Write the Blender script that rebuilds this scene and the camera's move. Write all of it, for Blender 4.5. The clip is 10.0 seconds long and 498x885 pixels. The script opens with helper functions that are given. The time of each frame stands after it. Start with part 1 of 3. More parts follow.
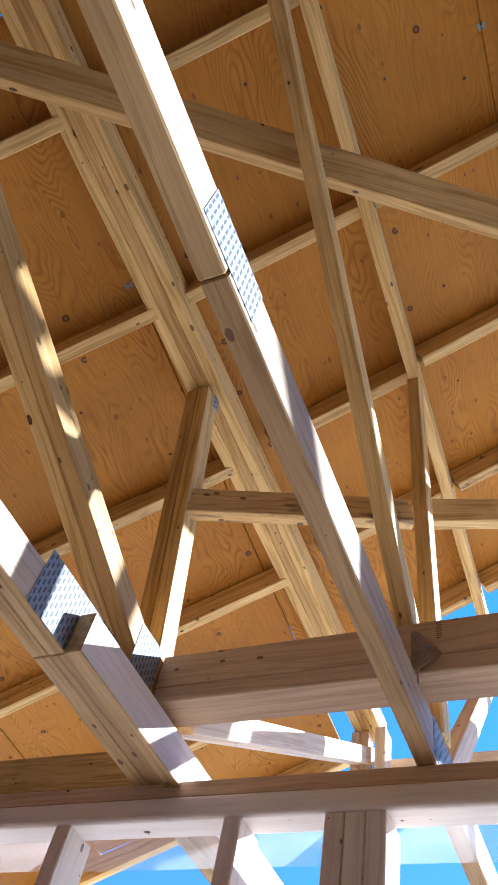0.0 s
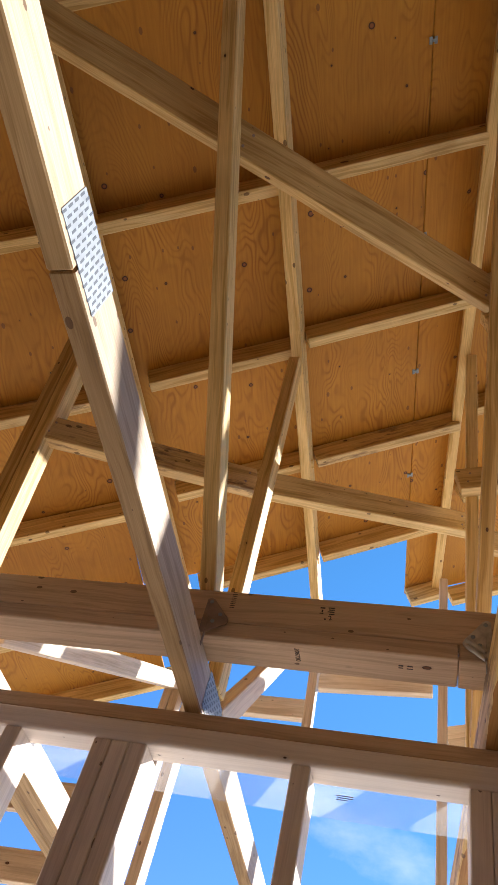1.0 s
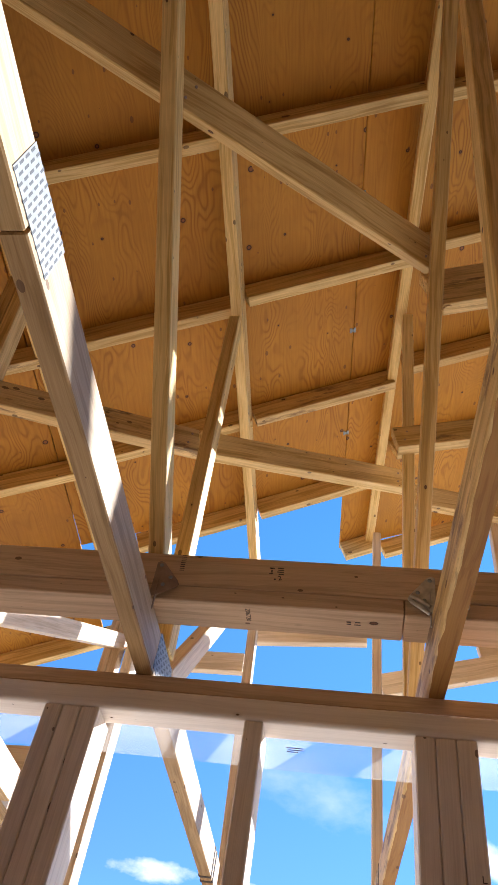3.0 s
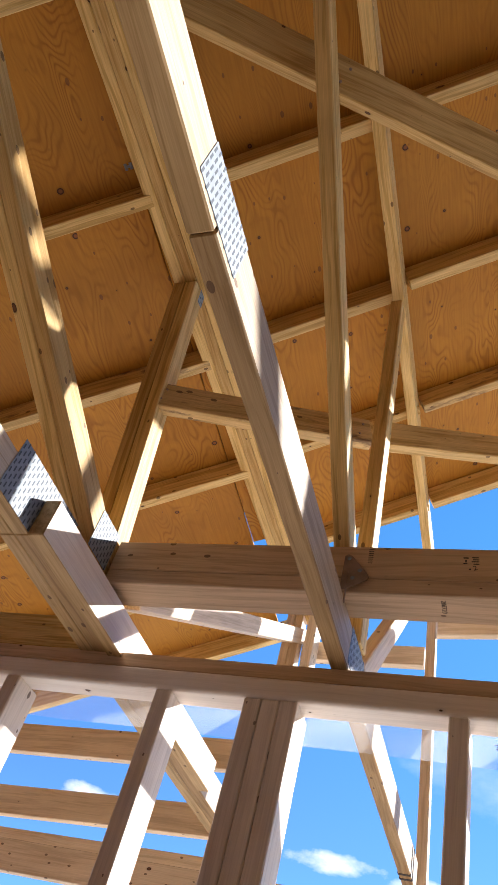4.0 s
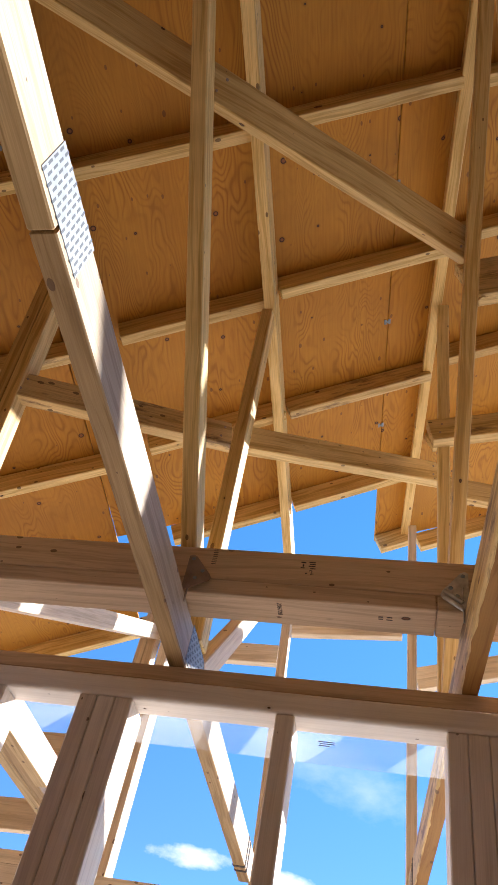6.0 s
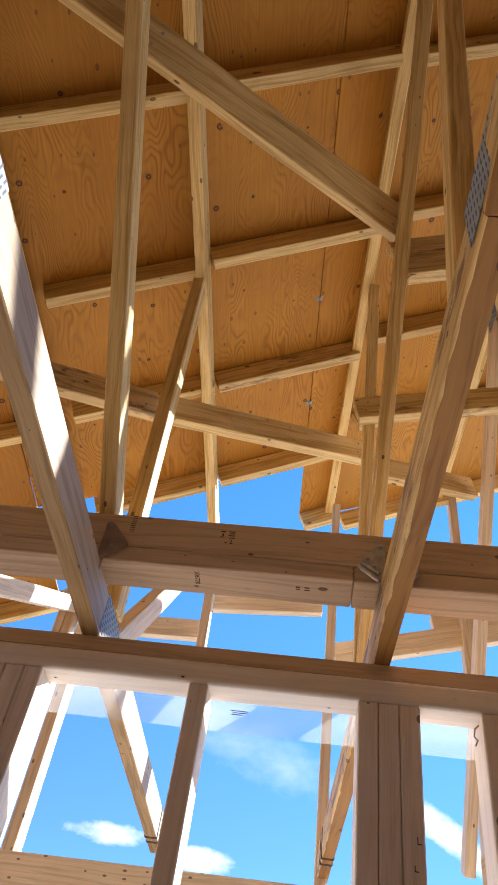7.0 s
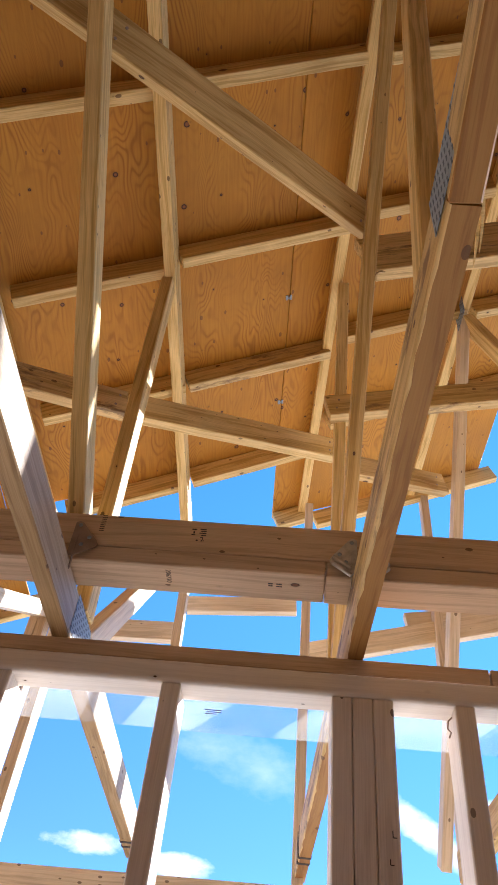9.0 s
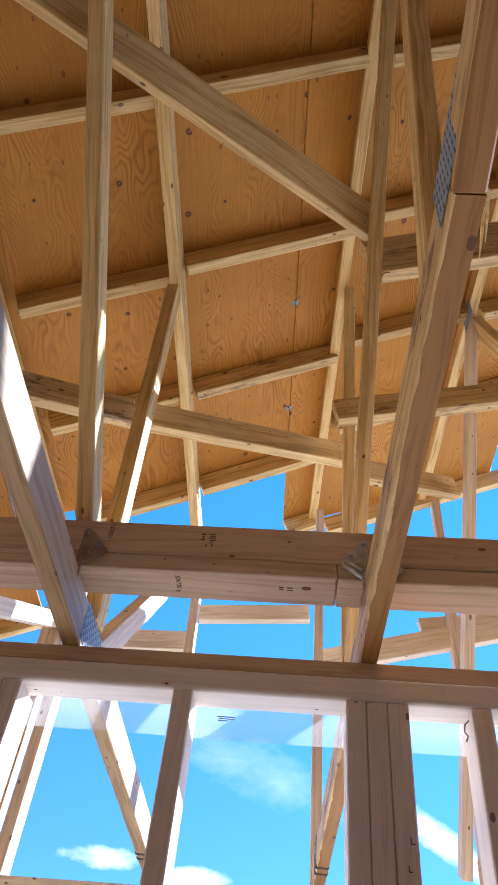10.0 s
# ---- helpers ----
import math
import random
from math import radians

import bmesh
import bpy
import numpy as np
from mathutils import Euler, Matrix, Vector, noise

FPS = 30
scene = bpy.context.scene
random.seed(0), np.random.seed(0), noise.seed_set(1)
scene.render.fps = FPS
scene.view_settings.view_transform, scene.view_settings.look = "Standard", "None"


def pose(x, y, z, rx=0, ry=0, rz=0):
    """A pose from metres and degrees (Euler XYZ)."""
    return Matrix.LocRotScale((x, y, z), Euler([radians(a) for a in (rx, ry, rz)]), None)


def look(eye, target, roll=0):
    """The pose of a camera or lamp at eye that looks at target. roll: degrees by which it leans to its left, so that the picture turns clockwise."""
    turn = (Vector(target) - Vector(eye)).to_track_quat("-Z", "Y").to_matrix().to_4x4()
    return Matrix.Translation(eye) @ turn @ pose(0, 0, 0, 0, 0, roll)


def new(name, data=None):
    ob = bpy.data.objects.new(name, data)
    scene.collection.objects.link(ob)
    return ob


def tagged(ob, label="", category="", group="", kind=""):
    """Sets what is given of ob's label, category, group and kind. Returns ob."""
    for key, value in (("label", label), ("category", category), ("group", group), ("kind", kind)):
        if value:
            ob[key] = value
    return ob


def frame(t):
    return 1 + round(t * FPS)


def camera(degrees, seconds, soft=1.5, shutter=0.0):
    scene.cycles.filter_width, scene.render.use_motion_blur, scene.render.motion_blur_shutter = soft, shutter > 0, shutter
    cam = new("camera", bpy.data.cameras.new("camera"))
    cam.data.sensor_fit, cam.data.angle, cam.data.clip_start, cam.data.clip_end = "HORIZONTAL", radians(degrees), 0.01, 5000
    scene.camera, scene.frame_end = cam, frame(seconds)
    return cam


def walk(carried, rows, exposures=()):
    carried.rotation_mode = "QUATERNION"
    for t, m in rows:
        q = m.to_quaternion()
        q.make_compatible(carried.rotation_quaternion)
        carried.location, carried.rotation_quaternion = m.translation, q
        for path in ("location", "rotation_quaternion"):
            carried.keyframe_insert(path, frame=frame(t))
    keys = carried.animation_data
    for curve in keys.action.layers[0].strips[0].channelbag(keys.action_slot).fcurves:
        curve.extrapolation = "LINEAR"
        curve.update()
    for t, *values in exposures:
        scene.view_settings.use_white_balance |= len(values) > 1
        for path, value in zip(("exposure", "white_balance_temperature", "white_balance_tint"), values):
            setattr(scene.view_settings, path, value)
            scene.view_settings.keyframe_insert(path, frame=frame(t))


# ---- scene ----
cam = camera(37.1, 10.0, soft=0.65)
PATH = [
    (0, (0.115, 0.186, 1.639), (-0.576, 1.148, 3.25), 16.6),
    (0.5, (0.217, 0.102, 1.647), (-0.358, 1.19, 3.224), 17.2),
    (1, (0.286, 0.076, 1.642), (-0.204, 1.272, 3.168), 19.1),
    (1.5, (0.285, 0.053, 1.642), (-0.099, 1.298, 3.159), 14.7),
    (2, (0.269, 0.06, 1.644), (-0.015, 1.357, 3.14), 10.3),
    (2.2, (0.253, 0.064, 1.65), (-0.002, 1.369, 3.144), 9.3),
    (3.3, (0.235, 0.062, 1.648), (-0.132, 1.369, 3.116), 14.4),
    (3.5, (0.223, 0.065, 1.649), (-0.263, 1.359, 3.094), 16.8),
    (4, (0.176, 0.07, 1.649), (-0.508, 1.325, 3.048), 19.2),
    (4.5, (0.185, 0.074, 1.647), (-0.521, 1.324, 3.038), 19.1),
    (5, (0.21, 0.069, 1.648), (-0.455, 1.336, 3.046), 18.5),
    (5.5, (0.233, 0.063, 1.651), (-0.312, 1.356, 3.076), 16.3),
    (6, (0.252, 0.058, 1.654), (-0.139, 1.376, 3.106), 14.1),
    (6.2, (0.249, 0.073, 1.665), (-0.092, 1.404, 3.118), 13.2),
    (7.3, (0.28, 0.096, 1.654), (0.12, 1.472, 3.097), 9.1),
    (7.5, (0.286, 0.096, 1.655), (0.157, 1.475, 3.098), 8.2),
    (8, (0.284, 0.096, 1.651), (0.171, 1.473, 3.098), 7.7),
    (8.5, (0.275, 0.104, 1.652), (0.158, 1.471, 3.108), 7.4),
    (9, (0.274, 0.112, 1.654), (0.137, 1.475, 3.112), 7.5),
    (9.5, (0.283, 0.123, 1.654), (0.132, 1.478, 3.117), 7.6),
    (10, (0.278, 0.13, 1.653), (0.113, 1.472, 3.127), 7.3),
]
EXPOSURES = [(0, 1.70, 5450, 13), (0.5, 1.29, 5700, 9), (1.0, 1.27, 6450, 14), (2.0, 1.46, 6500, 14), (4.0, 1.34, 6420, 14), (5.0, 1.36, 6420, 14), (8.5, 1.55, 6320, 14), (10, 1.60, 5400, 14)]
walk(cam, [(t, look(eye, target, roll)) for t, eye, target, roll in PATH], EXPOSURES)

# ---- light ----
SUN_AZ, SUN_EL = 42.5, 28.0          # degrees from +y towards +x, and above the horizon
world = bpy.data.worlds.new("sky_world")
scene.world = world
world.use_nodes = True
wn, wl = world.node_tree.nodes, world.node_tree.links
wn.clear()
w_out = wn.new("ShaderNodeOutputWorld")
w_bg = wn.new("ShaderNodeBackground")
w_bg.inputs["Strength"].default_value = 0.10
w_sky = wn.new("ShaderNodeTexSky")
w_sky.sky_type = "NISHITA"
w_sky.sun_disc = False
w_sky.sun_elevation, w_sky.sun_rotation = radians(SUN_EL), radians(SUN_AZ)
w_sky.air_density, w_sky.dust_density, w_sky.ozone_density = 0.9, 0.0, 2.6
w_co = wn.new("ShaderNodeTexCoord")
w_map = wn.new("ShaderNodeMapping")
w_map.inputs["Scale"].default_value = (9.0, 9.0, 16.0)
w_noise = wn.new("ShaderNodeTexNoise")
w_noise.inputs["Scale"].default_value = 1.7
w_noise.inputs["Detail"].default_value = 7.0
w_noise.inputs["Roughness"].default_value = 0.6
wl.new(w_co.outputs["Generated"], w_map.inputs["Vector"])
wl.new(w_map.outputs["Vector"], w_noise.inputs["Vector"])


def w_math(kind, a, b, clamp=False):
    m = wn.new("ShaderNodeMath")
    m.operation, m.use_clamp = kind, clamp
    for k, v in enumerate((a, b)):
        if isinstance(v, (int, float)):
            m.inputs[k].default_value = v
        else:
            wl.new(v, m.inputs[k])
    return m.outputs[0]


def w_along(v, shift):
    d = wn.new("ShaderNodeVectorMath")
    d.operation = "DOT_PRODUCT"
    d.inputs[1].default_value = v
    wl.new(w_co.outputs["Generated"], d.inputs[0])
    return w_math("SUBTRACT", d.outputs["Value"], shift)


# a few fair-weather clouds low in the north: direction, half length, half height, tilt, density
w_sum = 0.0
for way, half_l, half_h, tilt, dense in (((0.173, 0.921, 0.340), 0.07, 0.015, -38, 0.8), ((-0.03, 0.917, 0.398), 0.11, 0.030, -18, 0.16), ((-0.215, 0.93, 0.296), 0.048, 0.012, 0, 0.8),
        ((-0.115, 0.95, 0.287), 0.036, 0.011, 0, 0.8), ((-0.49, 0.82, 0.290), 0.036, 0.012, 0, 0.8), ((0.25, 0.90, 0.360), 0.024, 0.011, 0, 0.9), ((0.62, 0.75, 0.22), 0.2, 0.05, 8, 0.8),
        ((-0.75, 0.62, 0.24), 0.16, 0.04, 0, 0.8)):
    c = Vector(way).normalized()
    east = Vector((c.y, -c.x, 0)).normalized()
    north = east.cross(c)
    a = radians(tilt)
    u, v = east * math.cos(a) + north * math.sin(a), north * math.cos(a) - east * math.sin(a)
    du = w_math("DIVIDE", w_along(u, 0.0), half_l)
    dv = w_math("DIVIDE", w_along(v, 0.0), half_h)
    r2 = w_math("ADD", w_math("MULTIPLY", du, du), w_math("MULTIPLY", dv, dv))
    soft = w_math("SUBTRACT", 1.35, w_math("ADD", r2, w_math("MULTIPLY", w_math("SUBTRACT", 0.5, w_noise.outputs["Fac"]), 5.0)))
    ahead = w_math("GREATER_THAN", w_along(c, 0.0), 0.5)
    w_sum = w_math("ADD", w_math("MULTIPLY", w_math("MULTIPLY", soft, 0.7 * dense, True), ahead), w_sum, True)
w_mix = wn.new("ShaderNodeMix")
w_mix.data_type = "RGBA"
w_mix.inputs["B"].default_value = (6.0, 6.2, 6.5, 1)
w_tint = wn.new("ShaderNodeMix")
w_tint.data_type, w_tint.blend_type = "RGBA", "MULTIPLY"
w_tint.inputs["Factor"].default_value = 1.0
w_sep = wn.new("ShaderNodeSeparateXYZ")
wl.new(w_co.outputs["Generated"], w_sep.inputs[0])
w_high = wn.new("ShaderNodeMapRange")
w_high.inputs["From Min"].default_value, w_high.inputs["From Max"].default_value = 0.30, 0.66
wl.new(w_sep.outputs["Z"], w_high.inputs["Value"])
w_grade = wn.new("ShaderNodeMix")
w_grade.data_type = "RGBA"
w_grade.inputs["A"].default_value = (0.43, 0.705, 1.12, 1)
w_grade.inputs["B"].default_value = (0.42, 0.94, 1.18, 1)
wl.new(w_high.outputs[0], w_grade.inputs["Factor"])
wl.new(w_grade.outputs["Result"], w_tint.inputs["B"])
wl.new(w_sum, w_mix.inputs["Factor"])
wl.new(w_sky.outputs["Color"], w_tint.inputs["A"])
wl.new(w_tint.outputs["Result"], w_mix.inputs["A"])
wl.new(w_mix.outputs["Result"], w_bg.inputs["Color"])
wl.new(w_bg.outputs["Background"], w_out.inputs["Surface"])

sun_dir = Vector((math.sin(radians(SUN_AZ)) * math.cos(radians(SUN_EL)), math.cos(radians(SUN_AZ)) * math.cos(radians(SUN_EL)), math.sin(radians(SUN_EL))))
sun = new("sun", bpy.data.lights.new("sun", "SUN"))
sun.data.energy, sun.data.angle, sun.data.color = 5.0, radians(0.53), (1.0, 0.975, 0.93)
sun.matrix_world = look(sun_dir * 30, (0, 0, 0))


# ---- materials ----
def material(name):
    mat = bpy.data.materials.new(name)
    mat.use_nodes = True
    nodes, links = mat.node_tree.nodes, mat.node_tree.links
    return mat, nodes, links, nodes["Principled BSDF"]


def node(nodes, kind, **inputs):
    n = nodes.new(kind)
    for key, value in inputs.items():
        n.inputs[key].default_value = value
    return n


def ramp(nodes, stops):
    n = nodes.new("ShaderNodeValToRGB")
    el = n.color_ramp.elements
    while len(el) < len(stops):
        el.new(0.5)
    for e, (p, c) in zip(el, stops):
        e.position, e.color = p, (*c, 1)
    return n


def mixer(nodes, links, fac, a, b, mode="MIX"):
    n = nodes.new("ShaderNodeMix")
    n.data_type, n.blend_type = "RGBA", mode
    for key, v in (("Factor", fac), ("A", a), ("B", b)):
        if isinstance(v, (int, float)):
            n.inputs[key].default_value = v
        elif isinstance(v, tuple):
            n.inputs[key].default_value = (*v, 1)
        else:
            links.new(v, n.inputs[key])
    return n.outputs["Result"]


def lumber(name, pale, dark, knot=(0.085, 0.036, 0.014), rough=0.62, bark=0.0, figure=1.0):
    """Sawn softwood: long grain on local x, knots, blotches; each board differs."""
    mat, n, l, bsdf = material(name)
    co = n.new("ShaderNodeTexCoord")
    info = n.new("ShaderNodeObjectInfo")
    off = node(n, "ShaderNodeVectorMath")
    off.operation = "SCALE"
    off.inputs[0].default_value = (31.0, 17.0, 23.0)
    l.new(info.outputs["Random"], off.inputs["Scale"])
    add = n.new("ShaderNodeVectorMath")
    l.new(co.outputs["Object"], add.inputs[0])
    l.new(off.outputs[0], add.inputs[1])
    # slow wander that bends the grain
    wander = node(n, "ShaderNodeTexNoise", Scale=2.2, Detail=2.0)
    l.new(add.outputs[0], wander.inputs["Vector"])
    wsc = n.new("ShaderNodeVectorMath")
    wsc.operation = "MULTIPLY_ADD"
    wsc.inputs[1].default_value = (0.0, 0.05, 0.05)
    l.new(wander.outputs["Color"], wsc.inputs[0])
    l.new(add.outputs[0], wsc.inputs[2])
    m1 = node(n, "ShaderNodeMapping", Scale=(1.3, 46.0, 46.0))
    l.new(wsc.outputs[0], m1.inputs["Vector"])
    grain = node(n, "ShaderNodeTexNoise", Scale=1.6, Detail=5.0, Roughness=0.62)
    l.new(m1.outputs[0], grain.inputs["Vector"])
    m2 = node(n, "ShaderNodeMapping", Scale=(6.0, 420.0, 420.0))
    l.new(add.outputs[0], m2.inputs["Vector"])
    fine = node(n, "ShaderNodeTexNoise", Scale=1.0, Detail=3.0)
    l.new(m2.outputs[0], fine.inputs["Vector"])
    gr = ramp(n, [(0.36, tuple(c * (1 - 0.14 * figure) for c in dark)), (0.43, dark), (0.50, tuple(0.35 * a + 0.65 * b for a, b in zip(dark, pale))), (0.66, pale)])
    l.new(grain.outputs["Fac"], gr.inputs["Fac"])
    fr = ramp(n, [(0.3, (0.84, 0.81, 0.76)), (0.68, (1.08, 1.08, 1.08))])
    l.new(fine.outputs["Fac"], fr.inputs["Fac"])
    c1 = mixer(n, l, figure, gr.outputs["Color"], fr.outputs["Color"], "MULTIPLY")
    blotch = node(n, "ShaderNodeTexNoise", Scale=3.4, Detail=4.0, Roughness=0.6)
    l.new(add.outputs[0], blotch.inputs["Vector"])
    br = ramp(n, [(0.3, (0.80, 0.76, 0.70)), (0.62, (1.05, 1.04, 1.03))])
    l.new(blotch.outputs["Fac"], br.inputs["Fac"])
    c2 = mixer(n, l, 0.8 * figure, c1, br.outputs["Color"], "MULTIPLY")
    # board to board tone
    tone = ramp(n, [(0.0, (0.80, 0.72, 0.62)), (0.45, (1.0, 0.98, 0.95)), (1.0, (1.06, 1.02, 0.92))])
    l.new(info.outputs["Random"], tone.inputs["Fac"])
    c3 = mixer(n, l, figure, c2, tone.outputs["Color"], "MULTIPLY")
    # knots: a dark ring round a brown heart, and darker grain about it
    mk = node(n, "ShaderNodeMapping", Scale=(9.0, 15.0, 15.0))
    l.new(add.outputs[0], mk.inputs["Vector"])
    rag = node(n, "ShaderNodeTexNoise", Scale=60.0, Detail=2.0)
    l.new(add.outputs[0], rag.inputs["Vector"])
    vor = node(n, "ShaderNodeTexVoronoi", Scale=1.0, Randomness=1.0)
    l.new(mk.outputs[0], vor.inputs["Vector"])
    sep = n.new("ShaderNodeSeparateColor")
    l.new(vor.outputs["Color"], sep.inputs["Color"])
    size = node(n, "ShaderNodeMapRange")
    size.inputs["From Min"].default_value, size.inputs["From Max"].default_value = 0.30, 1.0
    size.inputs["To Min"].default_value, size.inputs["To Max"].default_value = 0.0, 0.06 + 0.075 * figure
    l.new(sep.outputs["Red"], size.inputs["Value"])
    rough_d = n.new("ShaderNodeMath")
    rough_d.operation = "MULTIPLY_ADD"
    rough_d.inputs[1].default_value = 0.035
    l.new(rag.outputs["Fac"], rough_d.inputs[0])
    l.new(vor.outputs["Distance"], rough_d.inputs[2])
    sub = n.new("ShaderNodeMath")
    sub.operation = "SUBTRACT"
    l.new(size.outputs[0], sub.inputs[0])
    l.new(rough_d.outputs[0], sub.inputs[1])
    half = n.new("ShaderNodeMath")
    half.operation = "ADD"
    half.inputs[1].default_value = 0.5
    l.new(sub.outputs[0], half.inputs[0])
    halo = ramp(n, [(0.44, (0, 0, 0)), (0.495, (0.35, 0.35, 0.35))])
    l.new(half.outputs[0], halo.inputs["Fac"])
    c3 = mixer(n, l, halo.outputs["Color"], c3, tuple(c * 0.55 for c in dark))
    kr = ramp(n, [(0.496, (0, 0, 0)), (0.502, (1, 1, 1))])
    l.new(half.outputs[0], kr.inputs["Fac"])
    heart = ramp(n, [(0.515, knot), (0.545, tuple(1.9 * c for c in knot))])
    l.new(half.outputs[0], heart.inputs["Fac"])
    c4 = mixer(n, l, kr.outputs["Color"], c3, heart.outputs["Color"])
    mp = node(n, "ShaderNodeMapping", Scale=(19.0, 34.0, 34.0))
    l.new(add.outputs[0], mp.inputs["Vector"])
    pv = node(n, "ShaderNodeTexVoronoi", Scale=1.0, Randomness=1.0)
    l.new(mp.outputs[0], pv.inputs["Vector"])
    ps = n.new("ShaderNodeSeparateColor")
    l.new(pv.outputs["Color"], ps.inputs["Color"])
    pz = node(n, "ShaderNodeMapRange")
    pz.inputs["From Min"].default_value, pz.inputs["From Max"].default_value = 0.52, 1.0
    pz.inputs["To Min"].default_value, pz.inputs["To Max"].default_value = 0.0, 0.2
    l.new(ps.outputs["Green"], pz.inputs["Value"])
    pd = n.new("ShaderNodeMath")
    pd.operation = "GREATER_THAN"
    l.new(pz.outputs[0], pd.inputs[0])
    l.new(pv.outputs["Distance"], pd.inputs[1])
    pf = n.new("ShaderNodeMath")
    pf.operation = "MULTIPLY"
    pf.inputs[1].default_value = 0.75
    l.new(pd.outputs[0], pf.inputs[0])
    c4 = mixer(n, l, pf.outputs[0], c4, knot)
    if bark:
        mb = node(n, "ShaderNodeMapping", Scale=(2.2, 9.0, 9.0))
        l.new(add.outputs[0], mb.inputs["Vector"])
        bn = node(n, "ShaderNodeTexNoise", Scale=2.4, Detail=6.0, Roughness=0.66)
        l.new(mb.outputs[0], bn.inputs["Vector"])
        bk = ramp(n, [(1 - bark, (0, 0, 0)), (1.09 - bark, (1, 1, 1))])
        l.new(bn.outputs["Fac"], bk.inputs["Fac"])
        c4 = mixer(n, l, bk.outputs["Color"], c4, (0.25, 0.15, 0.072))
    l.new(c4, bsdf.inputs["Base Color"])
    bsdf.inputs["Roughness"].default_value = rough
    bsdf.inputs["Specular IOR Level"].default_value = 0.3
    bump = node(n, "ShaderNodeBump", Strength=0.25, Distance=0.002)
    addh = n.new("ShaderNodeMath")
    l.new(grain.outputs["Fac"], addh.inputs[0])
    l.new(fine.outputs["Fac"], addh.inputs[1])
    l.new(addh.outputs[0], bump.inputs["Height"])
    l.new(bump.outputs[0], bsdf.inputs["Normal"])
    return mat


def plywood(name):
    """Rotary-cut veneer: cathedral figure along local y, plugs and knots, patches of resin."""
    mat, n, l, bsdf = material(name)
    co = n.new("ShaderNodeTexCoord")
    info = n.new("ShaderNodeObjectInfo")
    off = n.new("ShaderNodeVectorMath")
    off.operation = "SCALE"
    off.inputs[0].default_value = (19.0, 27.0, 11.0)
    l.new(info.outputs["Random"], off.inputs["Scale"])
    add = n.new("ShaderNodeVectorMath")
    l.new(co.outputs["Object"], add.inputs[0])
    l.new(off.outputs[0], add.inputs[1])
    m1 = node(n, "ShaderNodeMapping", Scale=(3.4, 0.95, 1.0))
    l.new(add.outputs[0], m1.inputs["Vector"])
    field = node(n, "ShaderNodeTexNoise", Scale=1.5, Detail=2.5, Roughness=0.45, Distortion=0.25)
    l.new(m1.outputs[0], field.inputs["Vector"])
    mul = n.new("ShaderNodeMath")
    mul.operation = "MULTIPLY"
    mul.inputs[1].default_value = 270.0
    l.new(field.outputs["Fac"], mul.inputs[0])
    sin = n.new("ShaderNodeMath")
    sin.operation = "SINE"
    l.new(mul.outputs[0], sin.inputs[0])
    rings = ramp(n, [(0.0, (0.35, 0.145, 0.017)), (0.30, (0.495, 0.235, 0.028)), (1.0, (0.55, 0.275, 0.035))])
    nrm = node(n, "ShaderNodeMapRange")
    nrm.inputs["From Min"].default_value = -1.0
    l.new(sin.outputs[0], nrm.inputs["Value"])
    l.new(nrm.outputs[0], rings.inputs["Fac"])
    big = node(n, "ShaderNodeTexNoise", Scale=2.3, Detail=5.0, Roughness=0.6)
    l.new(add.outputs[0], big.inputs["Vector"])
    br = ramp(n, [(0.3, (0.80, 0.73, 0.65)), (0.65, (1.06, 1.03, 1.0))])
    l.new(big.outputs["Fac"], br.inputs["Fac"])
    vis = node(n, "ShaderNodeTexNoise", Scale=3.1, Detail=3.0)
    l.new(m1.outputs[0], vis.inputs["Vector"])
    vr = node(n, "ShaderNodeMapRange")
    vr.inputs["From Min"].default_value, vr.inputs["From Max"].default_value = 0.38, 0.66
    vr.inputs["To Min"].default_value, vr.inputs["To Max"].default_value = 0.08, 0.85
    l.new(vis.outputs["Fac"], vr.inputs["Value"])
    figure = mixer(n, l, vr.outputs[0], (0.515, 0.248, 0.030), rings.outputs["Color"])
    c1 = mixer(n, l, 0.85, figure, br.outputs["Color"], "MULTIPLY")
    m2 = node(n, "ShaderNodeMapping", Scale=(160.0, 5.0, 1.0))
    l.new(add.outputs[0], m2.inputs["Vector"])
    fine = node(n, "ShaderNodeTexNoise", Scale=1.0, Detail=4.0)
    l.new(m2.outputs[0], fine.inputs["Vector"])
    fr = ramp(n, [(0.3, (0.86, 0.83, 0.80)), (0.7, (1.05, 1.05, 1.05))])
    l.new(fine.outputs["Fac"], fr.inputs["Fac"])
    c2 = mixer(n, l, 0.8, c1, fr.outputs["Color"], "MULTIPLY")
    tone = ramp(n, [(0.0, (0.90, 0.86, 0.80)), (1.0, (1.06, 1.03, 1.0))])
    l.new(info.outputs["Random"], tone.inputs["Fac"])
    c3 = mixer(n, l, 1.0, c2, tone.outputs["Color"], "MULTIPLY")
    vor = node(n, "ShaderNodeTexVoronoi", Scale=5.0, Randomness=1.0)
    vor.voronoi_dimensions = "2D"
    l.new(add.outputs[0], vor.inputs["Vector"])
    sep = n.new("ShaderNodeSeparateColor")
    l.new(vor.outputs["Color"], sep.inputs["Color"])
    size = node(n, "ShaderNodeMapRange")
    size.inputs["From Min"].default_value, size.inputs["From Max"].default_value = 0.15, 1.0
    size.inputs["To Min"].default_value, size.inputs["To Max"].default_value = 0.0, 0.048
    l.new(sep.outputs["Red"], size.inputs["Value"])
    sub = n.new("ShaderNodeMath")
    sub.operation = "SUBTRACT"
    l.new(size.outputs[0], sub.inputs[0])
    l.new(vor.outputs["Distance"], sub.inputs[1])
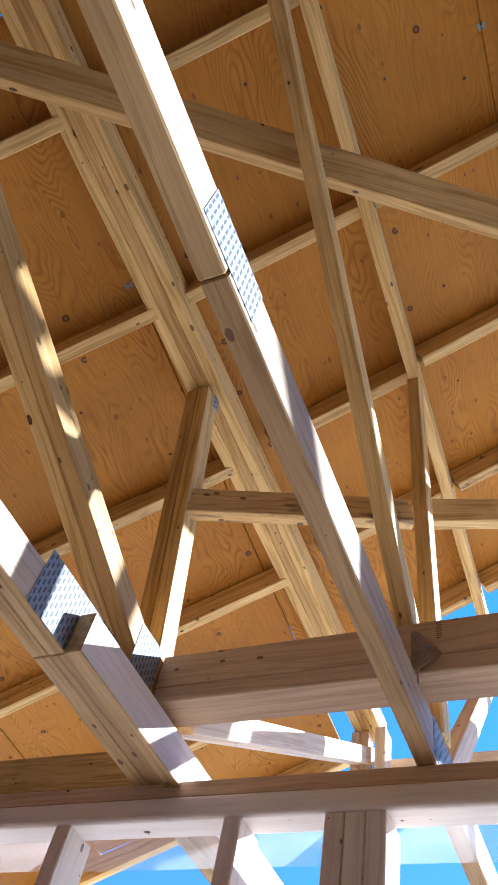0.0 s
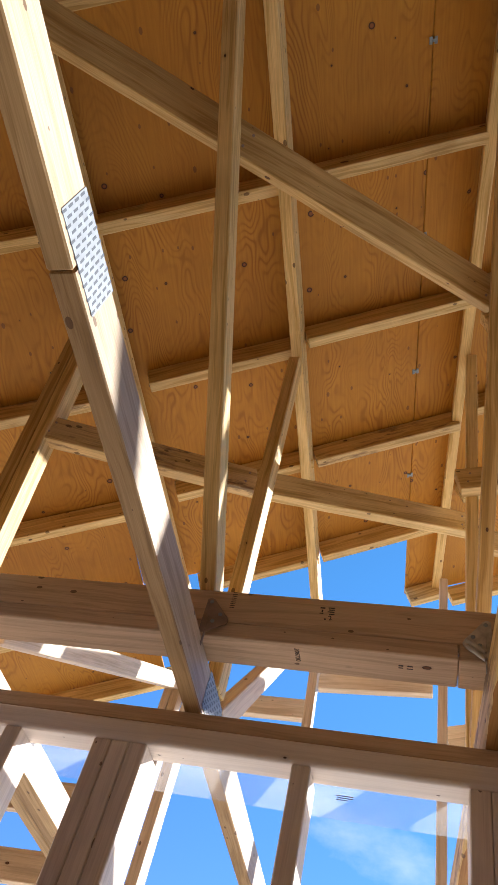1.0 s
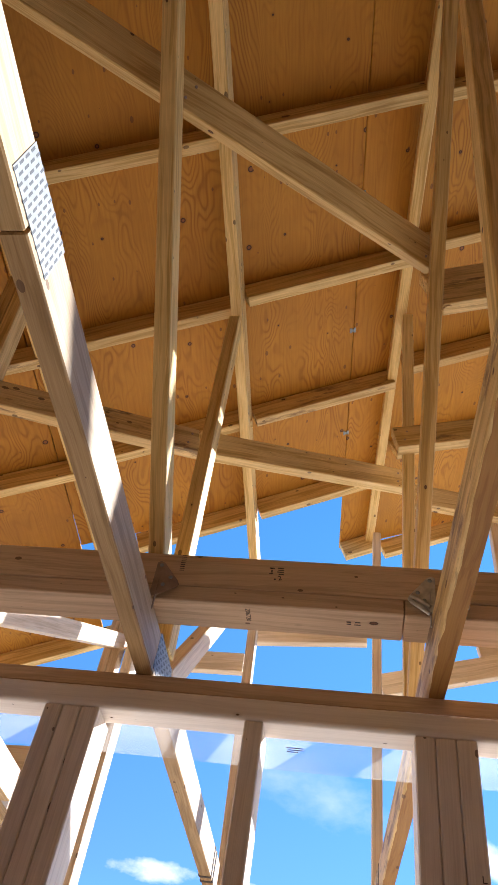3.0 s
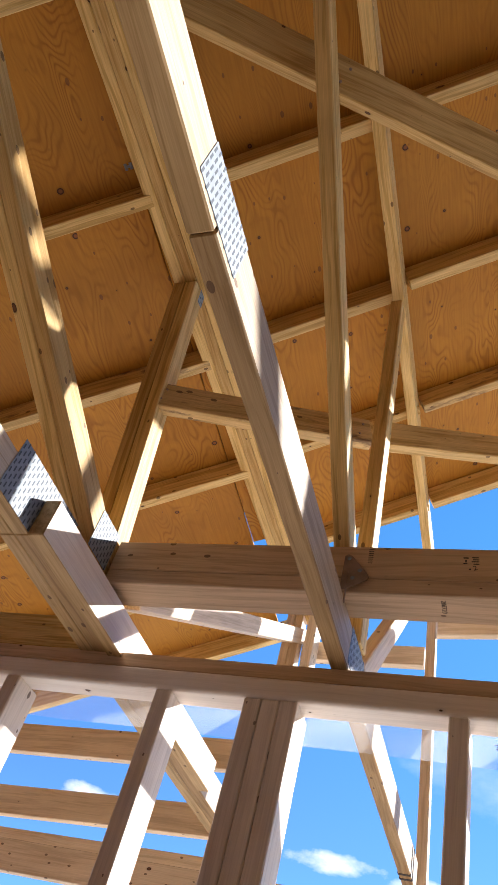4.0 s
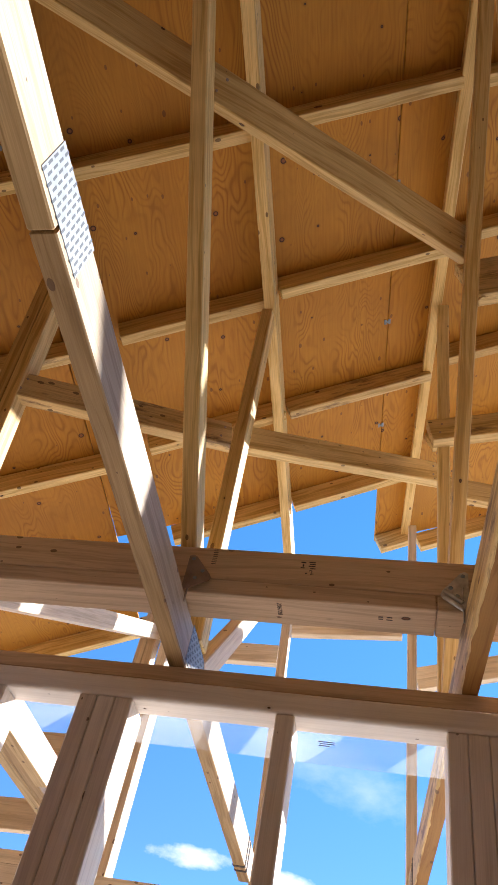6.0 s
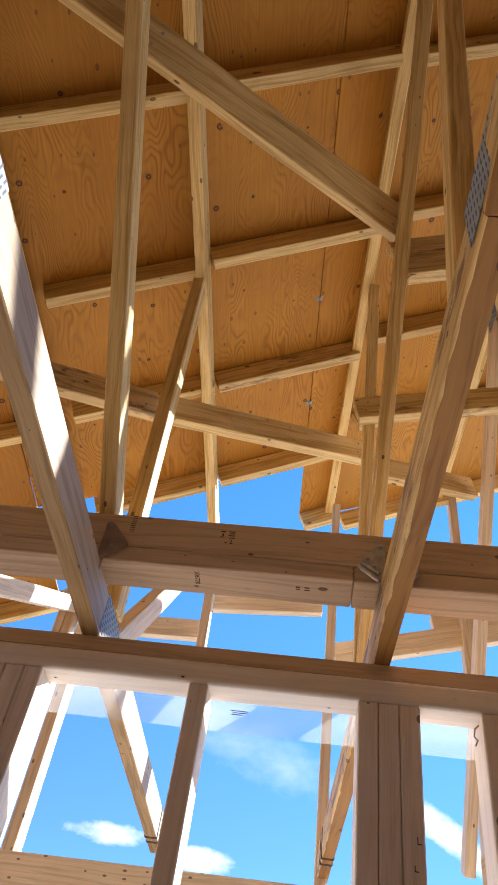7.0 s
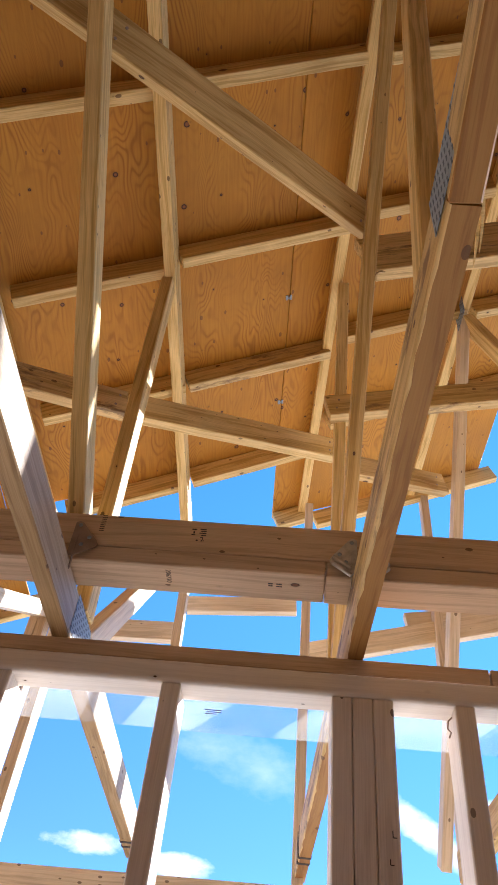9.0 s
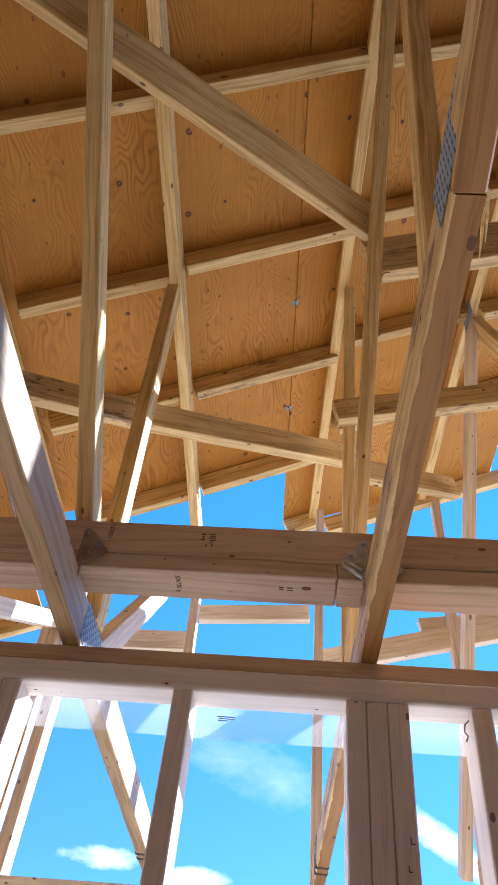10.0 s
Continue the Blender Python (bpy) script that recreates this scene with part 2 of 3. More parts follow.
    half = n.new("ShaderNodeMath")
    half.operation = "ADD"
    half.inputs[1].default_value = 0.5
    l.new(sub.outputs[0], half.inputs[0])
    kr = ramp(n, [(0.470, (0, 0, 0)), (0.496, (0.25, 0.25, 0.25)), (0.499, (1, 1, 1))])
    l.new(half.outputs[0], kr.inputs["Fac"])
    md = node(n, "ShaderNodeMapping", Scale=(15.0, 8.0, 1.0))
    l.new(add.outputs[0], md.inputs["Vector"])
    v2 = node(n, "ShaderNodeTexVoronoi", Scale=1.0, Randomness=1.0)
    v2.voronoi_dimensions = "2D"
    l.new(md.outputs[0], v2.inputs["Vector"])
    s2 = n.new("ShaderNodeSeparateColor")
    l.new(v2.outputs["Color"], s2.inputs["Color"])
    z2 = node(n, "ShaderNodeMapRange")
    z2.inputs["From Min"].default_value, z2.inputs["From Max"].default_value = 0.6, 1.0
    z2.inputs["To Min"].default_value, z2.inputs["To Max"].default_value = 0.0, 0.085
    l.new(s2.outputs["Green"], z2.inputs["Value"])
    d2 = n.new("ShaderNodeMath")
    d2.operation = "GREATER_THAN"
    l.new(z2.outputs[0], d2.inputs[0])
    l.new(v2.outputs["Distance"], d2.inputs[1])
    f2 = n.new("ShaderNodeMath")
    f2.operation = "MULTIPLY"
    f2.inputs[1].default_value = 0.7
    l.new(d2.outputs[0], f2.inputs[0])
    c3 = mixer(n, l, f2.outputs[0], c3, (0.16, 0.07, 0.03))
    heart = ramp(n, [(0.510, (0.07, 0.03, 0.015)), (0.522, (0.26, 0.10, 0.035))])
    l.new(half.outputs[0], heart.inputs["Fac"])
    c4 = mixer(n, l, kr.outputs["Color"], c3, heart.outputs["Color"])
    l.new(c4, bsdf.inputs["Base Color"])
    bsdf.inputs["Roughness"].default_value = 0.6
    bsdf.inputs["Specular IOR Level"].default_value = 0.3
    bump = node(n, "ShaderNodeBump", Strength=0.2, Distance=0.002)
    l.new(fine.outputs["Fac"], bump.inputs["Height"])
    l.new(bump.outputs[0], bsdf.inputs["Normal"])
    return mat


def plain(name, color, rough=0.5, metal=0.0, vary=0.12, scale=30.0):
    mat, n, l, bsdf = material(name)
    co = n.new("ShaderNodeTexCoord")
    noi = node(n, "ShaderNodeTexNoise", Scale=scale, Detail=5.0)
    l.new(co.outputs["Object"], noi.inputs["Vector"])
    r = ramp(n, [(0.3, tuple(c * (1 - vary) for c in color)), (0.7, tuple(min(1, c * (1 + vary)) for c in color))])
    l.new(noi.outputs["Fac"], r.inputs["Fac"])
    l.new(r.outputs["Color"], bsdf.inputs["Base Color"])
    rr = node(n, "ShaderNodeMapRange")
    rr.inputs["To Min"].default_value, rr.inputs["To Max"].default_value = rough * 0.8, min(1, rough * 1.2)
    l.new(noi.outputs["Fac"], rr.inputs["Value"])
    l.new(rr.outputs[0], bsdf.inputs["Roughness"])
    bsdf.inputs["Metallic"].default_value = metal
    return mat


def film_material():
    mat, n, l, bsdf = material("polyethylene_film")
    out = n["Material Output"]
    tr = node(n, "ShaderNodeBsdfTransparent", Color=(0.98, 0.985, 0.99, 1))
    tl = node(n, "ShaderNodeBsdfTranslucent", Color=(0.97, 0.97, 0.95, 1))
    gl = node(n, "ShaderNodeBsdfGlossy", Color=(0.9, 0.9, 0.9, 1), Roughness=0.25)
    co = n.new("ShaderNodeTexCoord")
    noi = node(n, "ShaderNodeTexNoise", Scale=9.0, Detail=4.0)
    l.new(co.outputs["Object"], noi.inputs["Vector"])
    mr = node(n, "ShaderNodeMapRange")
    mr.inputs["To Min"].default_value, mr.inputs["To Max"].default_value = 0.045, 0.065
    l.new(noi.outputs["Fac"], mr.inputs["Value"])
    m1 = n.new("ShaderNodeMixShader")
    l.new(mr.outputs[0], m1.inputs[0])
    l.new(tr.outputs[0], m1.inputs[1])
    l.new(tl.outputs[0], m1.inputs[2])
    df = node(n, "ShaderNodeBsdfDiffuse", Color=(0.82, 0.88, 0.95, 1))
    m3 = n.new("ShaderNodeMixShader")
    m3.inputs[0].default_value = 0.03
    l.new(m1.outputs[0], m3.inputs[1])
    l.new(df.outputs[0], m3.inputs[2])
    m1 = m3
    m2 = n.new("ShaderNodeMixShader")
    m2.inputs[0].default_value = 0.03
    l.new(m1.outputs[0], m2.inputs[1])
    l.new(gl.outputs[0], m2.inputs[2])
    l.new(m2.outputs[0], out.inputs["Surface"])
    return mat


WOOD = lumber("spruce_lumber", (0.80, 0.595, 0.275), (0.61, 0.405, 0.14))
# chord wood darkened, so the shade on undersides is in its colour
WOOD_CHORD = lumber("shaded_golden_lumber", (0.52, 0.365, 0.19), (0.38, 0.25, 0.11))
# brown lowered further to hold the shade under the rough chord
WOOD_BROWN = lumber("shaded_brown_lumber", (0.38, 0.190, 0.048), (0.28, 0.125, 0.028), figure=0.5)
WOOD_RED = lumber("rosy_lumber", (0.68, 0.505, 0.345), (0.56, 0.40, 0.265), figure=0.55)
WOOD_CLEAN = lumber("clean_lumber", (0.89, 0.805, 0.73), (0.84, 0.755, 0.68), figure=0.3)
WOOD_PALE = lumber("pale_lumber", (0.78, 0.645, 0.48), (0.66, 0.52, 0.365), figure=0.6)
# paler copy for chord sides, their light put into the colour
WOOD_LIT_SIDE = lumber("lit_side_lumber", (0.64, 0.54, 0.41), (0.53, 0.43, 0.315), figure=0.7)
WOOD_GREY = lumber("pale_greyish_lumber", (0.86, 0.775, 0.695), (0.77, 0.68, 0.60), figure=0.45)
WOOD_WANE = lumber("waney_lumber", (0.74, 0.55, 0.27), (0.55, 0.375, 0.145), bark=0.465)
WOOD_BARK = lumber("barky_lumber", (0.78, 0.585, 0.30), (0.56, 0.39, 0.17), bark=0.435)
PLY = plywood("softwood_plywood")
STEEL = plain("galvanized_steel", (0.265, 0.31, 0.345), 0.66, 0.0, 0.15, 60.0)
STEEL_DARK = plain("weathered_steel", (0.34, 0.25, 0.20), 0.5, 0.35, 0.25, 40.0)
STEEL_BRIGHT = plain("zinc_coated_steel", (0.50, 0.47, 0.43), 0.45, 0.6, 0.3, 55.0)
SLOT = plain("punched_slot", (0.075, 0.095, 0.12), 0.7)
INK = plain("stamp_ink", (0.05, 0.035, 0.03), 0.8)
FILM = film_material()
FLOOR = plain("brown_subfloor", (0.135, 0.112, 0.090), 0.8, 0.0, 0.15, 3.0)
# brown of the added walls, chosen for the warm light it bounces
SHEATH = plain("warm_brown_board", (0.20, 0.098, 0.032), 0.85, 0.0, 0.2, 2.5)
GROUND = plain("dry_ground", (0.56, 0.52, 0.46), 0.9, 0.0, 0.3, 1.3)


# ---- builders ----
def link(name, bm, mat, parent=None, label="", m=Matrix()):
    me = bpy.data.meshes.new(name)
    bm.to_mesh(me)
    bm.free()
    me.materials.append(mat)
    ob = new(name, me)
    if parent:
        ob.parent = parent
        ob.matrix_basis = base_of(parent).inverted() @ m
    else:
        ob.matrix_basis = m
    if label:
        tagged(ob, label)
    return ob


def base_of(ob):
    m = ob.matrix_basis.copy()
    while ob.parent:
        ob = ob.parent
        m = ob.matrix_basis @ m
    return m


def thing(name, at, label, category, group="", kind=""):
    ob = new(name)
    ob.empty_display_size = 0.1
    ob.matrix_basis = Matrix.Translation(at)
    return tagged(ob, label, category, group, kind)


def box_bm(lx, ly, lz, bevel=0.0025):
    bm = bmesh.new()
    bmesh.ops.create_cube(bm, size=1.0)
    bmesh.ops.scale(bm, vec=(lx, ly, lz), verts=bm.verts)
    if bevel:
        bmesh.ops.bevel(bm, geom=bm.edges[:], offset=bevel, segments=1, affect="EDGES")
    return bm


def rounded_bm(lx, ly, lz, r):
    """A planed board with its long arrises well rounded."""
    bm = bmesh.new()
    bmesh.ops.create_cube(bm, size=1.0)
    bmesh.ops.scale(bm, vec=(lx, ly, lz), verts=bm.verts)
    long = [e for e in bm.edges if abs(e.verts[0].co.x - e.verts[1].co.x) > lx / 2]
    bmesh.ops.bevel(bm, geom=long, offset=r, segments=4, profile=0.5, affect="EDGES")
    for f in bm.faces:
        f.smooth = abs(f.normal.x) < 0.5 and min(abs(f.normal.y), abs(f.normal.z)) > 0.05
    return bm


def axes(p0, p1, up=(0, 0, 1)):
    p0, p1 = Vector(p0), Vector(p1)
    x = (p1 - p0).normalized()
    y = Vector(up).cross(x).normalized()
    z = x.cross(y)
    m = Matrix((x, y, z)).transposed().to_4x4()
    m.translation = (p0 + p1) / 2
    return m, (p1 - p0).length


def board(name, p0, p1, w, h, mat=None, parent=None, up=(0, 0, 1), label="", bevel=0.0025):
    """A sawn board on the centre line p0 to p1: w thick sideways, h deep along up."""
    m, length = axes(p0, p1, up)
    return link(name, box_bm(length, w, h, bevel), mat or WOOD, parent, label, m)


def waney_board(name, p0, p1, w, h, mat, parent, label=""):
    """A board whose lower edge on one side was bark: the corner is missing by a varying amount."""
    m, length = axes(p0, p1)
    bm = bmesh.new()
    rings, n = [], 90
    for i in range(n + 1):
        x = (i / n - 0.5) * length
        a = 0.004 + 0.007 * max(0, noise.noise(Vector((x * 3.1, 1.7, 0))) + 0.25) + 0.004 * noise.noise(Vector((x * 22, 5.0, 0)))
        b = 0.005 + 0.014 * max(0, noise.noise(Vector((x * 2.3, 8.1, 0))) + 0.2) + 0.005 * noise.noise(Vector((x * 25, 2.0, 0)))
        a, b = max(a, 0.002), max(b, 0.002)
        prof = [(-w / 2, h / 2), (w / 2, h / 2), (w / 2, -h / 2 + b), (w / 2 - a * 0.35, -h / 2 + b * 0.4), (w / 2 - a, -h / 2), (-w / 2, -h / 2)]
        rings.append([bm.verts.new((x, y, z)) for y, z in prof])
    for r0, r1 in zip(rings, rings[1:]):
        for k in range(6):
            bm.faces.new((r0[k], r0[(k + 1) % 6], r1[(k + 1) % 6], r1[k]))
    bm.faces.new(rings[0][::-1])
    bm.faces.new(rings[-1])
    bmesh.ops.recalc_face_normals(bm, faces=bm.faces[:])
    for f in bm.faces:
        # waney side takes paler bark wood, which also paints in its light
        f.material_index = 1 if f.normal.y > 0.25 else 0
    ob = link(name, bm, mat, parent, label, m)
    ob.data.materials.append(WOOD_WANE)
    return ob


def pale_sides(ob, mat):
    """Wide side faces of a board in a paler wood, side light painted in."""
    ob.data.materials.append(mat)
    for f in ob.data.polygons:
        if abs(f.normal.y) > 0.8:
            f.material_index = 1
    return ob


def lone(ob, label, category, group="", kind=""):
    return tagged(ob, label, category, group, kind)


def gang_plate(parent, m, length, height, slots=True, label="galvanized toothed truss plate"):
    """Pressed nail plate lying in the local x-y plane, with staggered rows of punched slots."""
    pl = link("nail_plate", box_bm(length, height, 0.0010, 0.0002), STEEL, parent, label, m)
    bm = bmesh.new()
    rows = int(height / 0.0185)
    cols = int(length / 0.0098)
    for i in range(cols):
        for j in range(rows):
            cx = (i + 0.5) / cols * length - length / 2
            cy = (j + 0.5 + 0.25 * (1 if i % 2 else -1)) / rows * height - height / 2
            r = bmesh.ops.create_cube(bm, size=1.0)
            bmesh.ops.scale(bm, vec=(0.0036, 0.0125, 0.0008), verts=r["verts"])
            bmesh.ops.translate(bm, vec=(cx, cy, 0.0003), verts=r["verts"])
    link("slot_pattern", bm, SLOT, pl, "rows of punched slots", base_of(pl))
    return pl


def side_frame(x, y, z, angle=0.0, sign=1):
    """A frame on a face that looks along x (sign): local x runs along +y turned by angle about x."""
    a = radians(angle)
    ex = Vector((0, math.cos(a), math.sin(a)))
    ez = Vector((sign, 0, 0))
    ey = ez.cross(ex)
    m = Matrix((ex, ey, ez)).transposed().to_4x4()
    m.translation = (x, y, z)
    return m


ROOF0, PITCH = 3.965, 0.4167


def roof(x):
    return ROOF0 + PITCH * x


T = 0.038          # lumber thickness
D = 0.089          # lumber depth
WD = 0.064         # web depth
ZC = 2.44          # underside of the bottom chords

# ---- setting ----
# ground and floor lie unseen; their tones are set for bounced light
ground = bmesh.new()
bmesh.ops.create_grid(ground, x_segments=8, y_segments=8, size=1500.0)
tagged(link("ground", ground, GROUND, None, "", pose(0, 0, -0.6)), "pale dry sandy ground round the building site", "ground", "", "structure")
tagged(link("floor", box_bm(6.6, 4.9, 0.60, 0.01), FLOOR, None, "", pose(0.05, -0.94, -0.30)), "brown subfloor of the unfinished house, toned for bounced light", "floor", "", "structure")


# unseen plain walls added behind and beside to block sky and bounce warm light
def plain_wall(name, m, lx, lz):
    return tagged(link(name, box_bm(lx, 0.14, lz, 0.004), SHEATH, None, "", m), "added unseen wall of warm brown board, shading and warming the inside", "wall", "", "structure")


plain_wall("wall_south", pose(0.05, -3.3, 2.2), 6.6, 4.4)
plain_wall("wall_east", pose(3.25, -0.95, 2.55, 0, 0, 90), 4.6, 5.1)
plain_wall("wall_west", pose(-3.15, -0.2, 1.0, 0, 0, 90), 6.0, 3.2)

# wall with its plates and studs
WY = 1.40
wall = thing("wall_north", (0, WY + D / 2, 0.0), "open stud wall of pale spruce under a doubled top plate", "stud wall", "", "structure")
board("top_plate", (-2.6, WY + 0.049, 2.4225), (0.66, WY + 0.049, 2.4225), 0.084, 0.033, WOOD_RED, wall, bevel=0.0012)
board("top_plate", (0.664, WY + 0.049, 2.4225), (2.6, WY + 0.049, 2.4225), 0.084, 0.033, WOOD_RED, wall, bevel=0.0012)
link("lower_plate", rounded_bm(5.2, 0.070, 0.0475, 0.009), WOOD_CLEAN, wall, "smooth rounded plate over the studs", pose(0, WY + 0.033, 2.3795))
board("sole_plate", (-2.6, WY + D / 2, 0.02), (2.6, WY + D / 2, 0.02), D, T, WOOD_GREY, wall)
for x in (-1.70, -1.33, -0.93, -0.547, -0.346, -0.308, -0.270, 0.058, 0.379, 0.417, 0.455, 0.604, 0.98, 1.36):
    board("stud", (x, WY + D / 2, 0.04), (x, WY + D / 2, 2.356), T - 0.001, D, WOOD_GREY, wall, (0, 1, 0))
block = board("blocking_board", (-2.4, WY + 0.03, ZC + D / 2), (-0.800, WY + 0.03, ZC + D / 2), T, D, WOOD)
lone(block, "spruce blocking board on the top plate beside the girder truss", "blocking")

film = bmesh.new()
bmesh.ops.create_grid(film, x_segments=80, y_segments=3, size=0.5)
for v in film.verts:
    v.co.x *= 5.0
    v.co.y *= 0.064
    v.co.z = 0.004 * noise.noise(Vector((v.co.x * 3, v.co.y * 20, 0)))
    if v.co.y < -0.02:
        v.co.y += 0.005 * noise.noise(Vector((v.co.x * 2.2, 0, 7)))
fob = link("vapour_film", film, FILM, None, "", pose(0, WY + D + 0.010, 2.345, 90, 0, 0))
fob.modifiers.new("solid", "SOLIDIFY").thickness = 0.0004
tagged(fob, "strip of clear plastic film hanging under the top plate", "plastic film", "", "structure")


# ---- trusses ----
def truss(label, bottom, top, webs, plies=1, mat=None, split=0.437, rough=False, bend=(0.0, 0.0), tops=0, side=None):
    """bottom, top: x0, y0, x1, y1 of the centre line and the underside; webs: y0, z0, y1, z1, x0, x1."""
    x0, y0, x1, y1, z = bottom
    tr = thing("roof_truss", (x0, y0, z), label, "roof truss", "roof trusses")
    offs = [(i - (plies - 1) / 2) * T for i in range(plies)]
    for o in offs:
        k = (split - y0) / (y1 - y0)
        xs = x0 + (x1 - x0) * k
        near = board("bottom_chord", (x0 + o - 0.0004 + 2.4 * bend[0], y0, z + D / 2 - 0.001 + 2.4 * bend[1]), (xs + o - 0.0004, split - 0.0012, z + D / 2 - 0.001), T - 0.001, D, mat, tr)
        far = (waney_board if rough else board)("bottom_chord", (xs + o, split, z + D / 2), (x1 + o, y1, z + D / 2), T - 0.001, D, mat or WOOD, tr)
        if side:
            pale_sides(near, side)
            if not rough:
                pale_sides(far, side)
    x0, y0, x1, y1, z = top
    for o in offs + [offs[-1] + T * (i + 1) for i in range(tops)]:
        board("top_chord", (x0 + o, y0, z + D / 2), (x1 + o, y1, z + D / 2), T - 0.001, D, WOOD, tr)
    for wy0, wz0, wy1, wz1, wx0, wx1 in webs:
        for o in offs:
            # webs reaching past y 2.5 take the paler wood
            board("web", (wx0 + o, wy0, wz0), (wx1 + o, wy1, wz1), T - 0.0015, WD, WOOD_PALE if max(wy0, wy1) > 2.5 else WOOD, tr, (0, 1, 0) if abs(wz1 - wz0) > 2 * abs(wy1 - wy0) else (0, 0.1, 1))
    return tr


XA = -0.179
truss_a = truss("pale spruce flat-topped roof truss with a sunlit side", (XA, -3.0, XA - 0.004, 2.68, ZC), (-0.070, -3.0, -0.2145, 2.78, 3.758),
    [(1.41, 2.592, -0.08, 3.855, -0.187, -0.192), (1.482, 2.535, 1.372, 3.728, -0.175, -0.179), (1.56, 2.51, 2.70, 3.72, XA, -0.2), (2.74, 2.42, 2.74, 3.79, -0.155, -0.19)], 1, WOOD_CHORD, bend=(0.010, 0.030), side=WOOD_LIT_SIDE)
truss_l = truss("doubled spruce girder truss with a scab board on its side", (-0.758, -3.0, -0.758, 2.62, ZC - 0.004), (-0.757, -3.0, -0.785, 2.9, 3.535),
    [(1.31, 2.568, -0.6, 3.367, -0.757, -0.765), (1.30, 2.556, 1.115, 3.53, -0.757, -0.770), (1.45, 2.62, 2.92, 3.48, -0.757, -0.78), (2.84, 2.42, 2.84, 3.53, -0.795, -0.795)], 2, WOOD_CHORD, 1.0, tops=1, side=WOOD_LIT_SIDE)
XR = lambda y: 0.4745 - 0.0585 * y
XC = lambda y: 0.4569 - 0.0388 * y
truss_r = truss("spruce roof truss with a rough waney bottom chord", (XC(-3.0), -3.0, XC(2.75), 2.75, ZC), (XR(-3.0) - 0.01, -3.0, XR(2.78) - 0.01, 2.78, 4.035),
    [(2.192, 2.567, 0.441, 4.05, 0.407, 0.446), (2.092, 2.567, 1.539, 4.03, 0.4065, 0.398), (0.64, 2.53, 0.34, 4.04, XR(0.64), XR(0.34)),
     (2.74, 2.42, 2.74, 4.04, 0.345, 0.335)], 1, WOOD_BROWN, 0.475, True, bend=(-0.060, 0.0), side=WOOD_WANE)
XS = lambda y: 0.994 - 0.055 * y
truss_s = truss("pale spruce roof truss under the upper part of the roof", (XS(-3.0), -3.0, XS(2.62), 2.62, ZC), (XS(-3.0), -3.0, XS(2.9), 2.9, 4.245),
    [(1.77, 4.23, 2.85, 2.55, XS(1.77), XS(2.85)), (2.86, 2.42, 2.86, 4.25, 0.915, 0.905)])

# mostly unseen truss, its webs set where their shadows reach truss A
XT = lambda y: 1.53 - 0.055 * y
truss_t = truss("pale spruce roof truss mostly out of view, added to cast shadows", (XT(-3.0), -3.0, XT(2.62), 2.62, ZC), (XT(-3.0), -3.0, XT(2.86), 2.86, 4.465),
    [(1.70, 4.46, 2.78, 3.28, XT(1.7), XT(2.78)), (2.56, 4.46, 2.72, 3.38, XT(2.56), XT(2.72)), (2.83, 2.42, 2.83, 4.465, XT(2.83) + 0.06, XT(2.83) + 0.06)])

board("end_post", (-0.683, 2.79, -0.60), (-0.690, 2.79, 3.50), 0.042, D, WOOD_PALE, truss_l, (0, 1, 0), "tall spruce post under the girder end")
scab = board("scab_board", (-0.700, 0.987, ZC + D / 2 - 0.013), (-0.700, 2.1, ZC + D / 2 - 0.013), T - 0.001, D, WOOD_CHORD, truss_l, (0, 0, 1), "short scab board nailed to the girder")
# paler sides put the side light into the scab's colour
pale_sides(scab, WOOD_GREY)

# toothed plates at the joints
gang_plate(truss_a, side_frame(-0.1624, 0.434, 2.491), 0.148, 0.078)
gang_plate(truss_a, side_frame(-0.1631, 1.475, 2.492), 0.165, 0.082)
gang_plate(truss_l, side_frame(-0.7195, 0.985, 2.497), 0.25, 0.124)
gang_plate(truss_l, side_frame(-0.7195, 1.215, 2.606), 0.095, 0.10)
gang_plate(truss_l, side_frame(-0.7325, 1.14, 3.520, -80), 0.07, 0.03)
gang_plate(truss_r, pose(XC(0.44) - 0.0205, 0.44, 2.500, 0, 0, 2.22) @ pose(0, 0, 0, 90, 0, -90), 0.165, 0.085)
gang_plate(truss_s, pose(XS(1.75) - 0.0202, 1.75, 4.225, 0, 0, 3.15) @ pose(0, 0, 0, 90, 0, -90), 0.10, 0.10)

# ---- strongback over the chords ----
BY = 1.27
sb = thing("strongback_beam", (0, BY, ZC + D), "L-shaped strongback of spruce boards lying across the truss chords", "beam")
board("flat_board", (-0.716, BY + 0.045, 2.549), (0.3375, BY + 0.045, 2.549), D, T - 0.001, WOOD_RED, sb)
board("flat_board", (0.339, BY + 0.047, 2.549), (2.3, BY + 0.047, 2.549), D, T - 0.001, WOOD_RED, sb)
board("edge_board", (-0.716, BY + 0.018, 2.608), (2.3, BY + 0.018, 2.608), T, 0.080, WOOD_RED, sb)


def stamp_text(body, size, m, parent):
    cu = bpy.data.curves.new("mill_number", "FONT")
    cu.body, cu.size, cu.align_x, cu.align_y = body, size, "CENTER", "CENTER"
    cu.extrude = 0.0002
    cu.materials.append(INK)
    ob = new("mill_number", cu)
    ob.parent = parent
    ob.matrix_basis = base_of(parent).inverted() @ m
    tagged(ob, "black stamped mill number")
    return ob


